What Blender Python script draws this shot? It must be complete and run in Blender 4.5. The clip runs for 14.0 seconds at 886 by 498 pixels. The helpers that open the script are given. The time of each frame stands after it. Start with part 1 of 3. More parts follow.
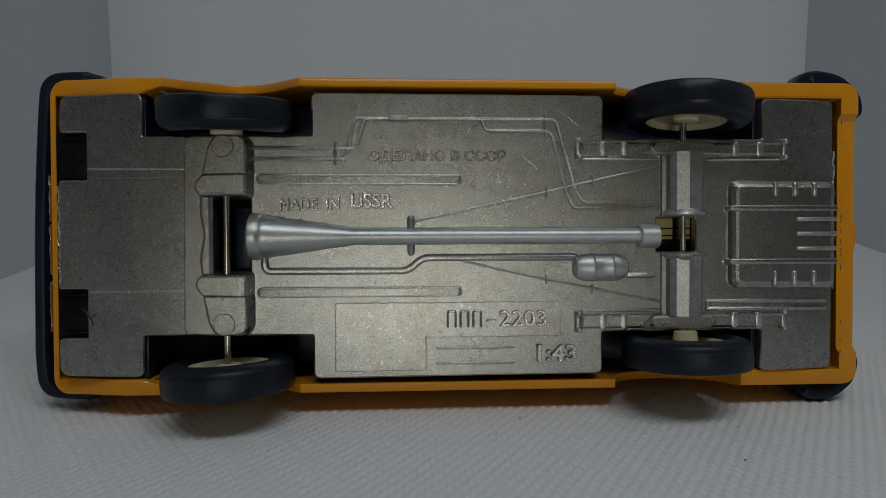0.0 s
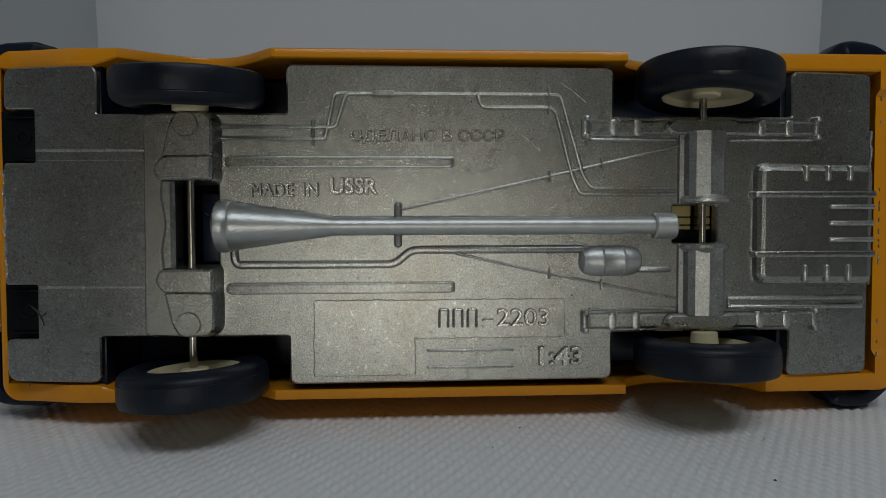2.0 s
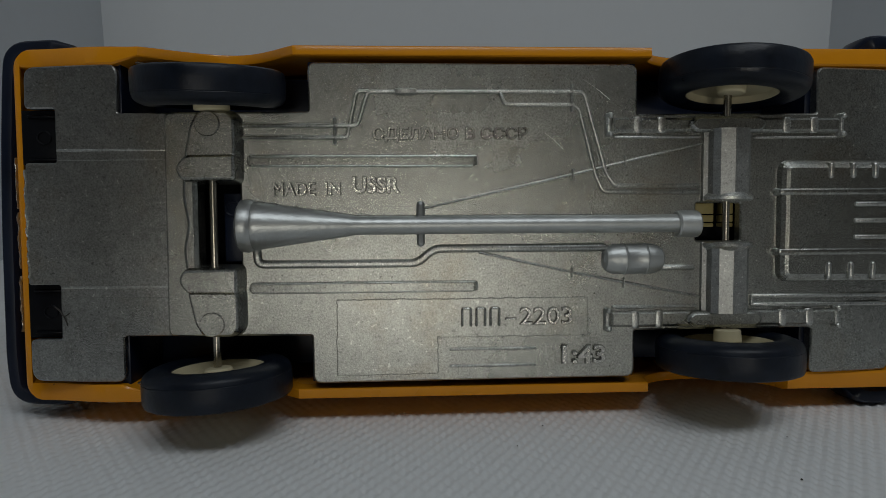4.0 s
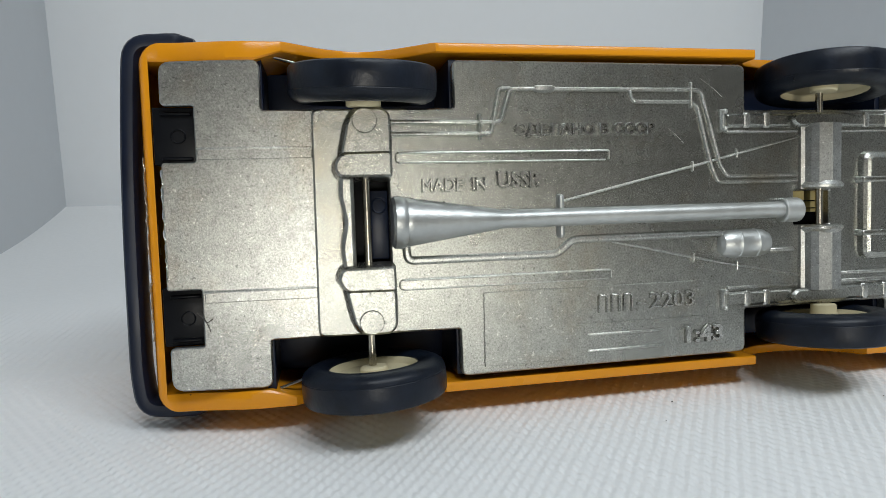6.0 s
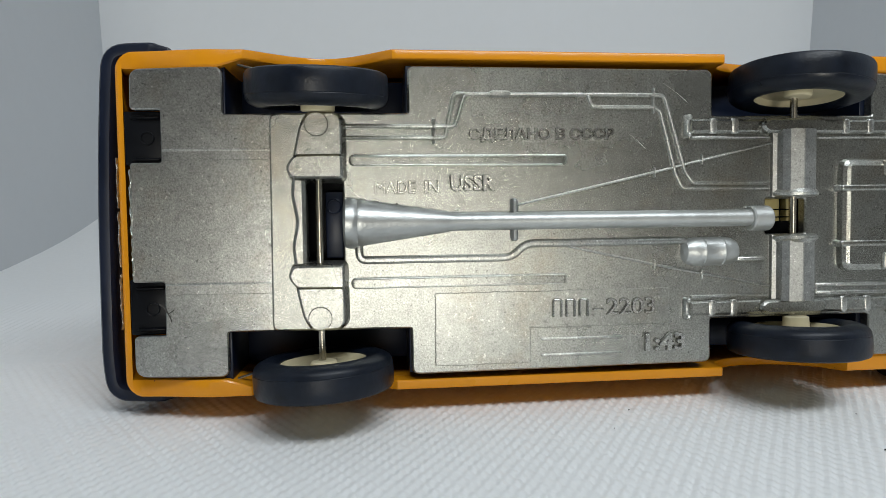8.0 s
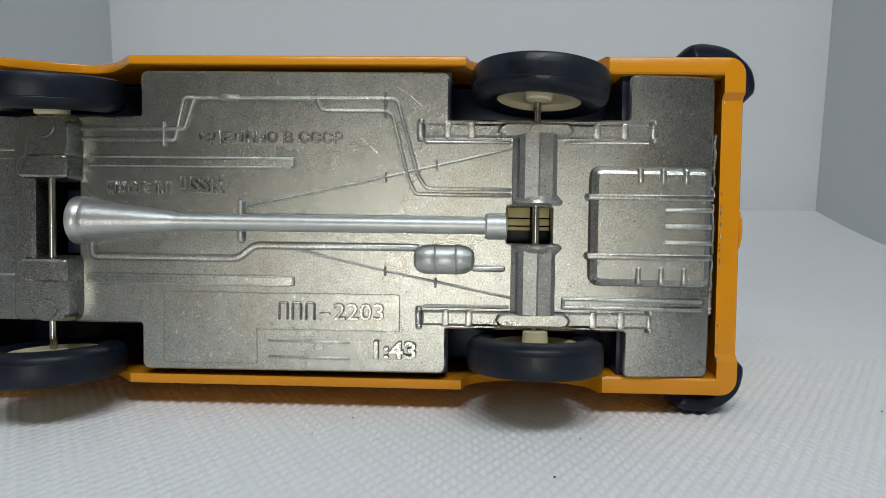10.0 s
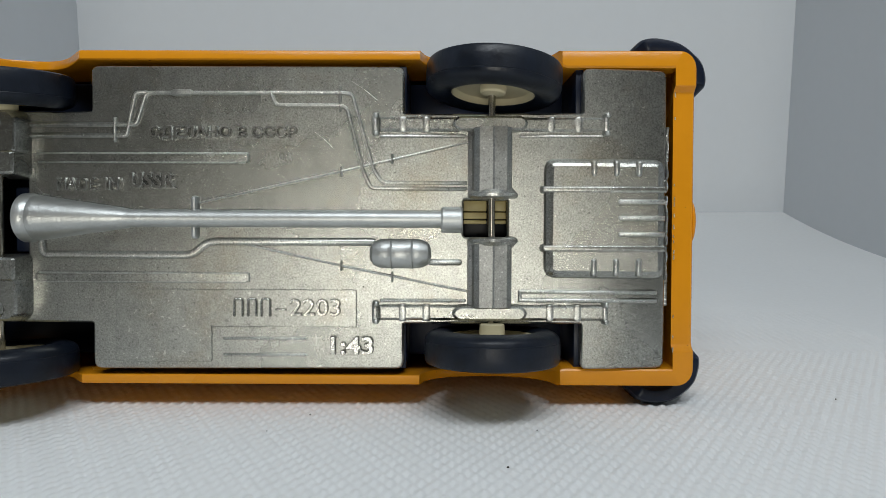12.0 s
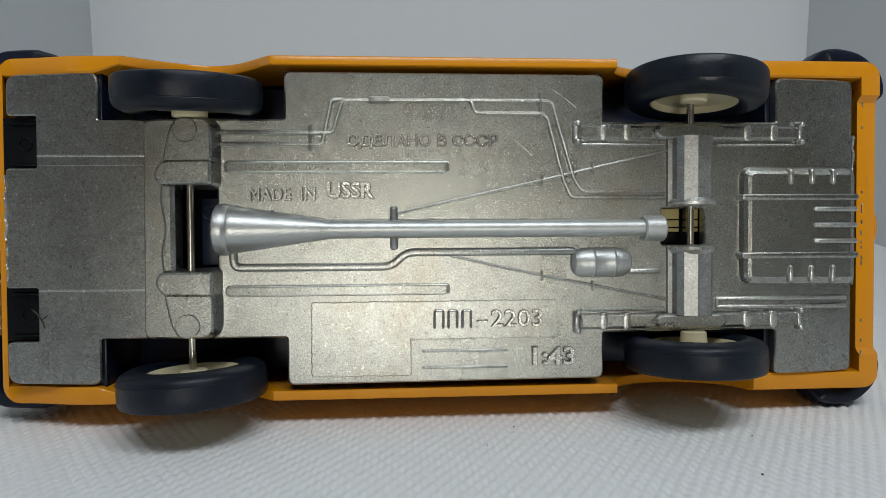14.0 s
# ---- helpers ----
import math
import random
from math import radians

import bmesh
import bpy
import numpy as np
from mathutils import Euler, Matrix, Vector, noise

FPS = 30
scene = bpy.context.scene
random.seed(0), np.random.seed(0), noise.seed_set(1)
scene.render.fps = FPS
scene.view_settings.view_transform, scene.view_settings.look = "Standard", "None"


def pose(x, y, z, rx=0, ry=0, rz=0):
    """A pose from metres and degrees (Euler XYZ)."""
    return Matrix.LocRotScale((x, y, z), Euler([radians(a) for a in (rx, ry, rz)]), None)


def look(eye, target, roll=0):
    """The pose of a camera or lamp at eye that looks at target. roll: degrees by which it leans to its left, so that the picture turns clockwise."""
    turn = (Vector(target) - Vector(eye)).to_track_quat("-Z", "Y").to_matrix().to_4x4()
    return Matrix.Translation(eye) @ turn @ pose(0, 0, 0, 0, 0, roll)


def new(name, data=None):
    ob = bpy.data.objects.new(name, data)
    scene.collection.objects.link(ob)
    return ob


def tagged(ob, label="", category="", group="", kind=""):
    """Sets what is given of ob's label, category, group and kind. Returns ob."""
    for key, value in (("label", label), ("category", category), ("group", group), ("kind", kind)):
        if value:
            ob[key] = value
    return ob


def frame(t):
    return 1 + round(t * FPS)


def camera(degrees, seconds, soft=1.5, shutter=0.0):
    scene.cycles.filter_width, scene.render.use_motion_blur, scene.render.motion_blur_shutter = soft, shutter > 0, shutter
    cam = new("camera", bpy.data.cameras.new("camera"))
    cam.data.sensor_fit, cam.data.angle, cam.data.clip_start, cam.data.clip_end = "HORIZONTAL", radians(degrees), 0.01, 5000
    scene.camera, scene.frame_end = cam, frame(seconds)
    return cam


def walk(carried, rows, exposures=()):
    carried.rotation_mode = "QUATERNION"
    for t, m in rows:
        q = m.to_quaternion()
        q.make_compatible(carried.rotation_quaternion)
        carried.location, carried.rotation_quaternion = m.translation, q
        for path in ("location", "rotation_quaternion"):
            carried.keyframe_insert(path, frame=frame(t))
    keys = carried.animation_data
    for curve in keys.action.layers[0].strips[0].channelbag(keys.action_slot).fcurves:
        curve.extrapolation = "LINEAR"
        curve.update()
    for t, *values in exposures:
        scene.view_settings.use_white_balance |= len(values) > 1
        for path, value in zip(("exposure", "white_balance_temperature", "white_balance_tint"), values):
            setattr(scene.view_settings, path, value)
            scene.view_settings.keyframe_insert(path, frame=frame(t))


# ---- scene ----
cam = camera(71.03, 14.0, soft=0.8)
PATH = [
    (0, (-0.00581, -0.08481, 0.03318), (-0.00053, 0.01446, 0.02234), -0.07),
    (0.5, (-0.00586, -0.08476, 0.03297), (-0.00051, 0.01445, 0.02163), -0.07),
    (1, (-0.00595, -0.08485, 0.03290), (-0.00052, 0.01441, 0.02204), -0.07),
    (1.5, (-0.00514, -0.08099, 0.03244), (0.00027, 0.01816, 0.02055), -0.06),
    (2, (-0.00383, -0.07577, 0.03223), (0.00098, 0.02335, 0.01990), -0.07),
    (2.2, (-0.00372, -0.07573, 0.03277), (0.00103, 0.02342, 0.02069), -0.08),
    (4.3, (-0.00808, -0.07518, 0.03367), (-0.00349, 0.02365, 0.01915), -0.31),
    (4.5, (-0.01164, -0.07554, 0.03325), (-0.00578, 0.02327, 0.01900), -0.36),
    (5, (-0.02245, -0.07493, 0.03337), (-0.00957, 0.02315, 0.01870), -0.76),
    (5.5, (-0.03286, -0.07429, 0.03340), (-0.01470, 0.02297, 0.01891), -0.98),
    (6, (-0.03642, -0.07388, 0.03355), (-0.01712, 0.02313, 0.01882), -0.99),
    (6.5, (-0.03621, -0.07376, 0.03332), (-0.01719, 0.02317, 0.01774), -1.05),
    (7, (-0.03492, -0.07453, 0.03305), (-0.01879, 0.02289, 0.01730), -0.92),
    (7.2, (-0.03340, -0.07519, 0.03317), (-0.01816, 0.02245, 0.01785), -0.83),
    (9.3, (0.00696, -0.08046, 0.03234), (0.00670, 0.01874, 0.01974), 0.31),
    (9.5, (0.01286, -0.08055, 0.03269), (0.01143, 0.01860, 0.01980), 0.38),
    (10, (0.02430, -0.07922, 0.03258), (0.02046, 0.01991, 0.02002), 0.44),
    (10.5, (0.03678, -0.07892, 0.03065), (0.03076, 0.02037, 0.02040), 0.52),
    (11, (0.03722, -0.07884, 0.03059), (0.03154, 0.02049, 0.02054), 0.45),
    (11.5, (0.03719, -0.07926, 0.03041), (0.03381, 0.02021, 0.02076), 0.45),
    (12, (0.02761, -0.07920, 0.03054), (0.02672, 0.02018, 0.01949), 0.01),
    (12.5, (0.01565, -0.07939, 0.03047), (0.01801, 0.02005, 0.02013), -0.10),
    (13, (0.00616, -0.07862, 0.03097), (0.01028, 0.02078, 0.02079), -0.23),
    (13.5, (-0.00164, -0.07816, 0.03127), (0.00358, 0.02115, 0.02084), -0.27),
    (14, (-0.00414, -0.07751, 0.03179), (0.00177, 0.02170, 0.02067), -0.22),
]
EXPOSURE = [(0.0, -1.26), (1.0, -1.22), (2.2, -1.25), (4.5, -1.38), (5.0, -0.55), (5.5, 0.12), (6.0, 0.22), (7.2, 0.27), (9.5, -0.1), (10.0, -0.04), (11.0, 0.05), (11.5, 0.06), (12.0, -0.01), (12.5, -0.05), (13.0, -0.14), (14.0, -0.17)]
walk(cam, [(t, look(eye, target, roll)) for t, eye, target, roll in PATH], EXPOSURE)

# ---- light ----
world = bpy.data.worlds.new("room_light")
world.use_nodes = True
world.node_tree.nodes["Background"].inputs[0].default_value = (0.75, 0.85, 1.0, 1)
world.node_tree.nodes["Background"].inputs[1].default_value = 0.05
scene.world = world


def area_lamp(name, m, power, size_x, size_y, colour):
    data = bpy.data.lights.new(name, "AREA")
    data.shape, data.size, data.size_y = "RECTANGLE", size_x, size_y
    data.energy, data.color = power, colour
    ob = new(name, data)
    ob.matrix_world = m
    return ob


# the strip under the front edge of the box's roof, and the lamp across the room in front of the box
area_lamp("strip_light", look((0.045, -0.178, 0.285), (0.01, 0.0, 0.01)), 0.62, 0.26, 0.06, (0.90, 0.96, 1.0))
area_lamp("front_lamp", look((-0.03, -2.5, -0.05), (0.0, 0.0, 0.024)), 14.4, 0.72, 0.24, (1.0, 0.967, 0.87))


# ---- materials ----
def material(name, colour, rough, metal=0.0, scale=900.0, vary=0.12, rough_vary=0.08, bump=0.0, bump_scale=3000.0,
             coarse=60.0, coat=0.0, bump_distance=0.00008, spec=0.5):
    m = bpy.data.materials.new(name)
    m.use_nodes = True
    nt = m.node_tree
    bsdf = nt.nodes["Principled BSDF"]
    co = nt.nodes.new("ShaderNodeTexCoord")
    fine = nt.nodes.new("ShaderNodeTexNoise")
    fine.inputs["Scale"].default_value, fine.inputs["Detail"].default_value = scale, 4
    big = nt.nodes.new("ShaderNodeTexNoise")
    big.inputs["Scale"].default_value, big.inputs["Detail"].default_value = coarse, 5
    for n in (fine, big):
        nt.links.new(co.outputs["Object"], n.inputs["Vector"])
    mix = nt.nodes.new("ShaderNodeMath")
    mix.operation = "ADD"
    nt.links.new(fine.outputs["Fac"], mix.inputs[0])
    nt.links.new(big.outputs["Fac"], mix.inputs[1])
    ramp = nt.nodes.new("ShaderNodeMapRange")
    ramp.inputs["From Min"].default_value, ramp.inputs["From Max"].default_value = 0.6, 1.4
    ramp.inputs["To Min"].default_value, ramp.inputs["To Max"].default_value = 1 - vary, 1 + vary
    nt.links.new(mix.outputs[0], ramp.inputs["Value"])
    tone = nt.nodes.new("ShaderNodeVectorMath")
    tone.operation = "SCALE"
    tone.inputs[0].default_value = colour
    nt.links.new(ramp.outputs[0], tone.inputs["Scale"])
    nt.links.new(tone.outputs[0], bsdf.inputs["Base Color"])
    rr = nt.nodes.new("ShaderNodeMapRange")
    rr.inputs["From Min"].default_value, rr.inputs["From Max"].default_value = 0.3, 0.7
    rr.inputs["To Min"].default_value, rr.inputs["To Max"].default_value = rough - rough_vary, rough + rough_vary
    nt.links.new(big.outputs["Fac"], rr.inputs["Value"])
    nt.links.new(rr.outputs[0], bsdf.inputs["Roughness"])
    bsdf.inputs["Metallic"].default_value = metal
    bsdf.inputs["Coat Weight"].default_value = coat
    bsdf.inputs["Coat Roughness"].default_value = 0.08
    bsdf.inputs["Specular IOR Level"].default_value = spec
    if bump:
        grain = nt.nodes.new("ShaderNodeTexNoise")
        grain.inputs["Scale"].default_value, grain.inputs["Detail"].default_value = bump_scale, 3
        nt.links.new(co.outputs["Object"], grain.inputs["Vector"])
        b = nt.nodes.new("ShaderNodeBump")
        b.inputs["Strength"].default_value, b.inputs["Distance"].default_value = bump, bump_distance
        nt.links.new(grain.outputs["Fac"], b.inputs["Height"])
        nt.links.new(b.outputs[0], bsdf.inputs["Normal"])
    return m


def cast_metal(name, colour, rough, grain, speckle=0.3, metal=0.93):
    """Die-cast zinc: fine blasted grain in the middle of the pan, smoother towards its borders, a few darker stains."""
    m = material(name, colour, rough, metal, 700, 0.22, 0.025, 0.0, coarse=45)
    nt = m.node_tree
    bsdf = nt.nodes["Principled BSDF"]
    co = next(n for n in nt.nodes if n.type == "TEX_COORD")
    g1 = nt.nodes.new("ShaderNodeTexNoise")
    g1.inputs["Scale"].default_value, g1.inputs["Detail"].default_value = 5600, 2
    g1.inputs["Roughness"].default_value = 0.7
    g2 = nt.nodes.new("ShaderNodeTexNoise")
    g2.inputs["Scale"].default_value, g2.inputs["Detail"].default_value = 120, 3
    g3 = nt.nodes.new("ShaderNodeTexNoise")
    g3.inputs["Scale"].default_value, g3.inputs["Detail"].default_value = 4000, 2
    g3.inputs["Roughness"].default_value = 0.75
    for n in (g1, g2, g3):
        nt.links.new(co.outputs["Object"], n.inputs["Vector"])
    b1 = nt.nodes.new("ShaderNodeBump")
    b1.inputs["Strength"].default_value, b1.inputs["Distance"].default_value = grain, 0.00006
    b2 = nt.nodes.new("ShaderNodeBump")
    b2.inputs["Strength"].default_value, b2.inputs["Distance"].default_value = 0.05, 0.0002
    nt.links.new(g1.outputs["Fac"], b1.inputs["Height"])
    nt.links.new(g2.outputs["Fac"], b2.inputs["Height"])
    nt.links.new(b2.outputs[0], b1.inputs["Normal"])
    nt.links.new(b1.outputs[0], bsdf.inputs["Normal"])
    # dark pits and bright crystals of the casting
    pits = nt.nodes.new("ShaderNodeMapRange")
    pits.inputs["From Min"].default_value, pits.inputs["From Max"].default_value = 0.33, 0.67
    pits.inputs["To Min"].default_value, pits.inputs["To Max"].default_value = 1 - speckle, 1 + speckle
    nt.links.new(g3.outputs["Fac"], pits.inputs["Value"])
    # sparse bright nicks
    g4 = nt.nodes.new("ShaderNodeTexNoise")
    g4.inputs["Scale"].default_value, g4.inputs["Detail"].default_value = 2300, 1
    nt.links.new(co.outputs["Object"], g4.inputs["Vector"])
    nicks = nt.nodes.new("ShaderNodeMapRange")
    nicks.inputs["From Min"].default_value, nicks.inputs["From Max"].default_value = 0.69, 0.74
    nicks.inputs["To Min"].default_value, nicks.inputs["To Max"].default_value = 1.0, 1.55
    nt.links.new(g4.outputs["Fac"], nicks.inputs["Value"])
    # sparse dark pits
    holes = nt.nodes.new("ShaderNodeMapRange")
    holes.inputs["From Min"].default_value, holes.inputs["From Max"].default_value = 0.27, 0.32
    holes.inputs["To Min"].default_value, holes.inputs["To Max"].default_value = 1 - 1.45 * speckle, 1.0
    nt.links.new(g4.outputs["Fac"], holes.inputs["Value"])
    marks = nt.nodes.new("ShaderNodeMath")
    marks.operation = "MULTIPLY"
    nt.links.new(pits.outputs[0], marks.inputs[0])
    nt.links.new(holes.outputs[0], marks.inputs[1])
    both = nt.nodes.new("ShaderNodeMath")
    both.operation = "MULTIPLY"
    nt.links.new(marks.outputs[0], both.inputs[0])
    nt.links.new(nicks.outputs[0], both.inputs[1])
    tone = next(n for n in nt.nodes if n.type == "VECT_MATH")
    speck_tone = nt.nodes.new("ShaderNodeVectorMath")
    speck_tone.operation = "SCALE"
    stain = nt.nodes.new("ShaderNodeTexNoise")
    stain.inputs["Scale"].default_value, stain.inputs["Detail"].default_value, stain.inputs["Roughness"].default_value = 70, 8, 0.72
    nt.links.new(co.outputs["Object"], stain.inputs["Vector"])
    stain_mask = nt.nodes.new("ShaderNodeMapRange")
    stain_mask.inputs["From Min"].default_value, stain_mask.inputs["From Max"].default_value = 0.53, 0.75
    nt.links.new(stain.outputs["Fac"], stain_mask.inputs["Value"])
    tint = nt.nodes.new("ShaderNodeMix")
    tint.data_type = "RGBA"
    tint.inputs["B"].default_value = (colour[0] * 0.93, colour[1] * 0.84, colour[2] * 0.73, 1)
    nt.links.new(stain_mask.outputs[0], tint.inputs["Factor"])
    nt.links.new(tone.outputs[0], tint.inputs["A"])
    nt.links.new(tint.outputs["Result"], speck_tone.inputs[0])
    nt.links.new(both.outputs[0], speck_tone.inputs["Scale"])
    nt.links.new(speck_tone.outputs[0], bsdf.inputs["Base Color"])
    return m


PAN = cast_metal("die_cast_zinc_grainy", (0.345, 0.35, 0.325), 0.275, 0.54)
FLOOR_PAN = cast_metal("die_cast_zinc_smooth", (0.34, 0.345, 0.33), 0.285, 0.46, 0.26)
PANEL = cast_metal("die_cast_zinc_polished", (0.345, 0.35, 0.325), 0.285, 0.45, 0.2)
LETTER = cast_metal("die_cast_zinc_lettering", (0.43, 0.43, 0.405), 0.23, 0.4, 0.2)
AXLE_TUBE = cast_metal("die_cast_zinc_axle", (0.38, 0.385, 0.37), 0.4, 0.4, 0.2)
RIB = cast_metal("die_cast_zinc_relief", (0.50, 0.505, 0.48), 0.30, 0.6, 0.25, 0.93)
SHAFT = material("bright_zinc", (0.50, 0.515, 0.505), 0.42, 0.85, 500, 0.15, 0.06, 0.5, 2200)
STEEL = material("steel_rod", (0.40, 0.37, 0.31), 0.25, 1.0, 800, 0.1, 0.05, 0.1, 2500)
PAINT = material("orange_paint", (0.68, 0.264, 0.009), 0.23, 0.0, 300, 0.05, 0.06, 0.5, 1000, 40, spec=0.36)
# chipped and soiled spots in the paint
nt = PAINT.node_tree
chip_noise = nt.nodes.new("ShaderNodeTexNoise")
chip_noise.inputs["Scale"].default_value, chip_noise.inputs["Detail"].default_value = 1500, 4
chip_mask = nt.nodes.new("ShaderNodeMapRange")
chip_mask.inputs["From Min"].default_value, chip_mask.inputs["From Max"].default_value = 0.745, 0.76
chip_mix = nt.nodes.new("ShaderNodeMix")
chip_mix.data_type = "RGBA"
chip_mix.inputs["B"].default_value = (0.07, 0.04, 0.015, 1)
nt.links.new(next(n for n in nt.nodes if n.type == "TEX_COORD").outputs["Object"], chip_noise.inputs["Vector"])
nt.links.new(chip_noise.outputs["Fac"], chip_mask.inputs["Value"])
nt.links.new(chip_mask.outputs[0], chip_mix.inputs["Factor"])
paint_tone = next(n for n in nt.nodes if n.type == "VECT_MATH")
nt.links.new(paint_tone.outputs[0], chip_mix.inputs["A"])
nt.links.new(chip_mix.outputs["Result"], nt.nodes["Principled BSDF"].inputs["Base Color"])
RUBBER = material("black_rubber", (0.005, 0.008, 0.015), 0.38, 0.0, 500, 0.6, 0.12, 0.4, 1700, 160, spec=0.3)
PLASTIC = material("black_plastic", (0.005, 0.009, 0.022), 0.36, 0.0, 500, 0.25, 0.08, 0.3, 500, 100, spec=0.28)
# dark plastic, taken to near-black so its colour holds the shade of the recesses
DARK = material("dark_plastic_with_shade", (0.003, 0.0035, 0.005), 0.4, 0.0, 500, 0.4, 0.12, 0.5, 700, 100, spec=0.12)
CREAM = material("cream_plastic", (0.63, 0.56, 0.37), 0.42, 0.0, 400, 0.06, 0.06, 0.1, 900)
AMBER = material("amber_brass", (0.42, 0.34, 0.14), 0.45, 0.0, 500, 0.2, 0.08, 0.2, 1500)
GLAZING = material("clear_plastic", (0.22, 0.23, 0.22), 0.15, 0.0, 600, 0.1, 0.05, 0.6, 900)
SHEET = material("white_embossed_sheet", (0.84, 0.85, 0.85), 0.62, 0.0, 900, 0.03, 0.05, 0.25, 2500, 12, bump_distance=0.00006, spec=0.35)
# white walls in a greyer tone: the weaker light on them is in the colour
WALL = material("white_wall_toned_down", (0.57, 0.595, 0.62), 0.6, 0.0, 200, 0.015, 0.05, 0.1, 500, 8)
ROOM = material("room_wall", (0.27, 0.265, 0.255), 0.8, 0.0, 20, 0.06, 0.05, 0.1, 60, 2)
SPECK = material("dark_dust", (0.05, 0.045, 0.04), 0.8)
SCRATCH = material("fresh_scratch", (0.78, 0.77, 0.74), 0.3, 1.0)


# ---- mesh helpers (millimetres in the van's own axes: x to its rear, y up into the body, z across) ----
MM = 0.001


def part(name, bm, mat, parent=None, label="", smooth=True):
    me = bpy.data.meshes.new(name)
    bmesh.ops.scale(bm, vec=(MM, MM, MM), verts=bm.verts)
    bmesh.ops.recalc_face_normals(bm, faces=bm.faces)
    bm.to_mesh(me)
    bm.free()
    me.materials.append(mat)
    if smooth:
        me.shade_smooth()
        me.set_sharp_from_angle(angle=radians(30))
    ob = new(name, me)
    if parent is not None:
        ob.parent = parent
    if label:
        tagged(ob, label)
    return ob


def rounded(pts, r, steps=4):
    """A closed outline with its corners rounded; r one radius or one for each corner."""
    out, n = [], len(pts)
    for i, p in enumerate(pts):
        rad = r[i] if isinstance(r, (list, tuple)) else r
        p, a, b = Vector(p), Vector(pts[i - 1]), Vector(pts[(i + 1) % n])
        if rad <= 0:
            out.append(p)
            continue
        u, v = (a - p).normalized(), (b - p).normalized()
        d = min(rad, (a - p).length * 0.49, (b - p).length * 0.49)
        for k in range(steps + 1):
            s = k / steps
            out.append((1 - s) ** 2 * (p + u * d) + 2 * s * (1 - s) * p + s * s * (p + v * d))
    return out


def area2(pts):
    return sum(pts[i - 1].x * p.y - p.x * pts[i - 1].y for i, p in enumerate(pts))


def inset(pts, d):
    """Moves a counter-clockwise outline inwards by d."""
    out, n = [], len(pts)
    for i, p in enumerate(pts):
        a, b = (p - pts[i - 1]), (pts[(i + 1) % n] - p)
        if a.length < 1e-6 or b.length < 1e-6:
            out.append(p.copy())
            continue
        na, nb = Vector((-a.y, a.x)).normalized(), Vector((-b.y, b.x)).normalized()
        m = na + nb
        m = m / max(m.length_squared / 2, 0.35) if m.length > 1e-6 else na
        out.append(p + m * d)
    return out


def slab(outer, holes=(), front=0.0, back=1.2, edge=0.18, bm=None, draft=0.0, depth=None):
    """A plate cut to an outline in x and z, from y = front to y = back, with a chamfered front edge."""
    bm = bm or bmesh.new()
    rims = []
    for k, loop in enumerate((outer, *holes)):
        loop = [Vector(p) for p in loop]
        if (area2(loop) > 0) != (k == 0):
            loop.reverse()
        top = inset(loop, edge)
        rows = [[bm.verts.new((p.x, y, p.y)) for p in ps] for ps, y in ((top, front), (inset(loop, edge * 0.5), front + (depth or edge) * 0.38), (loop, front + (depth or edge)), (inset(loop, -draft), back))]
        for lo, hi in zip(rows, rows[1:]):
            for i in range(len(loop)):
                bm.faces.new((lo[i - 1], lo[i], hi[i], hi[i - 1]))
        rims += [bm.edges.get((rows[0][i - 1], rows[0][i])) for i in range(len(loop))]
    bmesh.ops.triangle_fill(bm, use_beauty=True, edges=rims)
    return bm


def bend(bm, fn, cuts):
    """Cuts a mesh across x at the given places and shifts each point by fn(x) in y."""
    for x in cuts:
        bmesh.ops.bisect_plane(bm, geom=bm.verts[:] + bm.edges[:] + bm.faces[:], plane_co=(x, 0, 0), plane_no=(1, 0, 0))
    for v in bm.verts:
        v.co.y += fn(v.co.x)
    return bm


def nose_rise(x):
    """The front floor rises into the body towards the nose."""
    return 0.05 * max(0.0, -39.0 - x) - 0.1


def tail_rise(x):
    """The rear end of the pan curls up slightly."""
    return 0.0055 * max(0.0, x - 44.0) ** 2


NOSE_CUTS = (-39,)
TAIL_CUTS = (46, 48, 50, 52, 54)


def soft_line(pts, r, steps=4):
    """An open line with rounded corners."""
    pts = [Vector(p) for p in pts]
    out = [pts[0]]
    for a, p, b in zip(pts, pts[1:], pts[2:]):
        u, v = (a - p), (b - p)
        d = min(r, u.length * 0.45, v.length * 0.45)
        u, v = u.normalized(), v.normalized()
        for k in range(steps + 1):
            s = k / steps
            out.append((1 - s) ** 2 * (p + u * d) + 2 * s * (1 - s) * p + s * s * (p + v * d))
    return out + [pts[-1]]


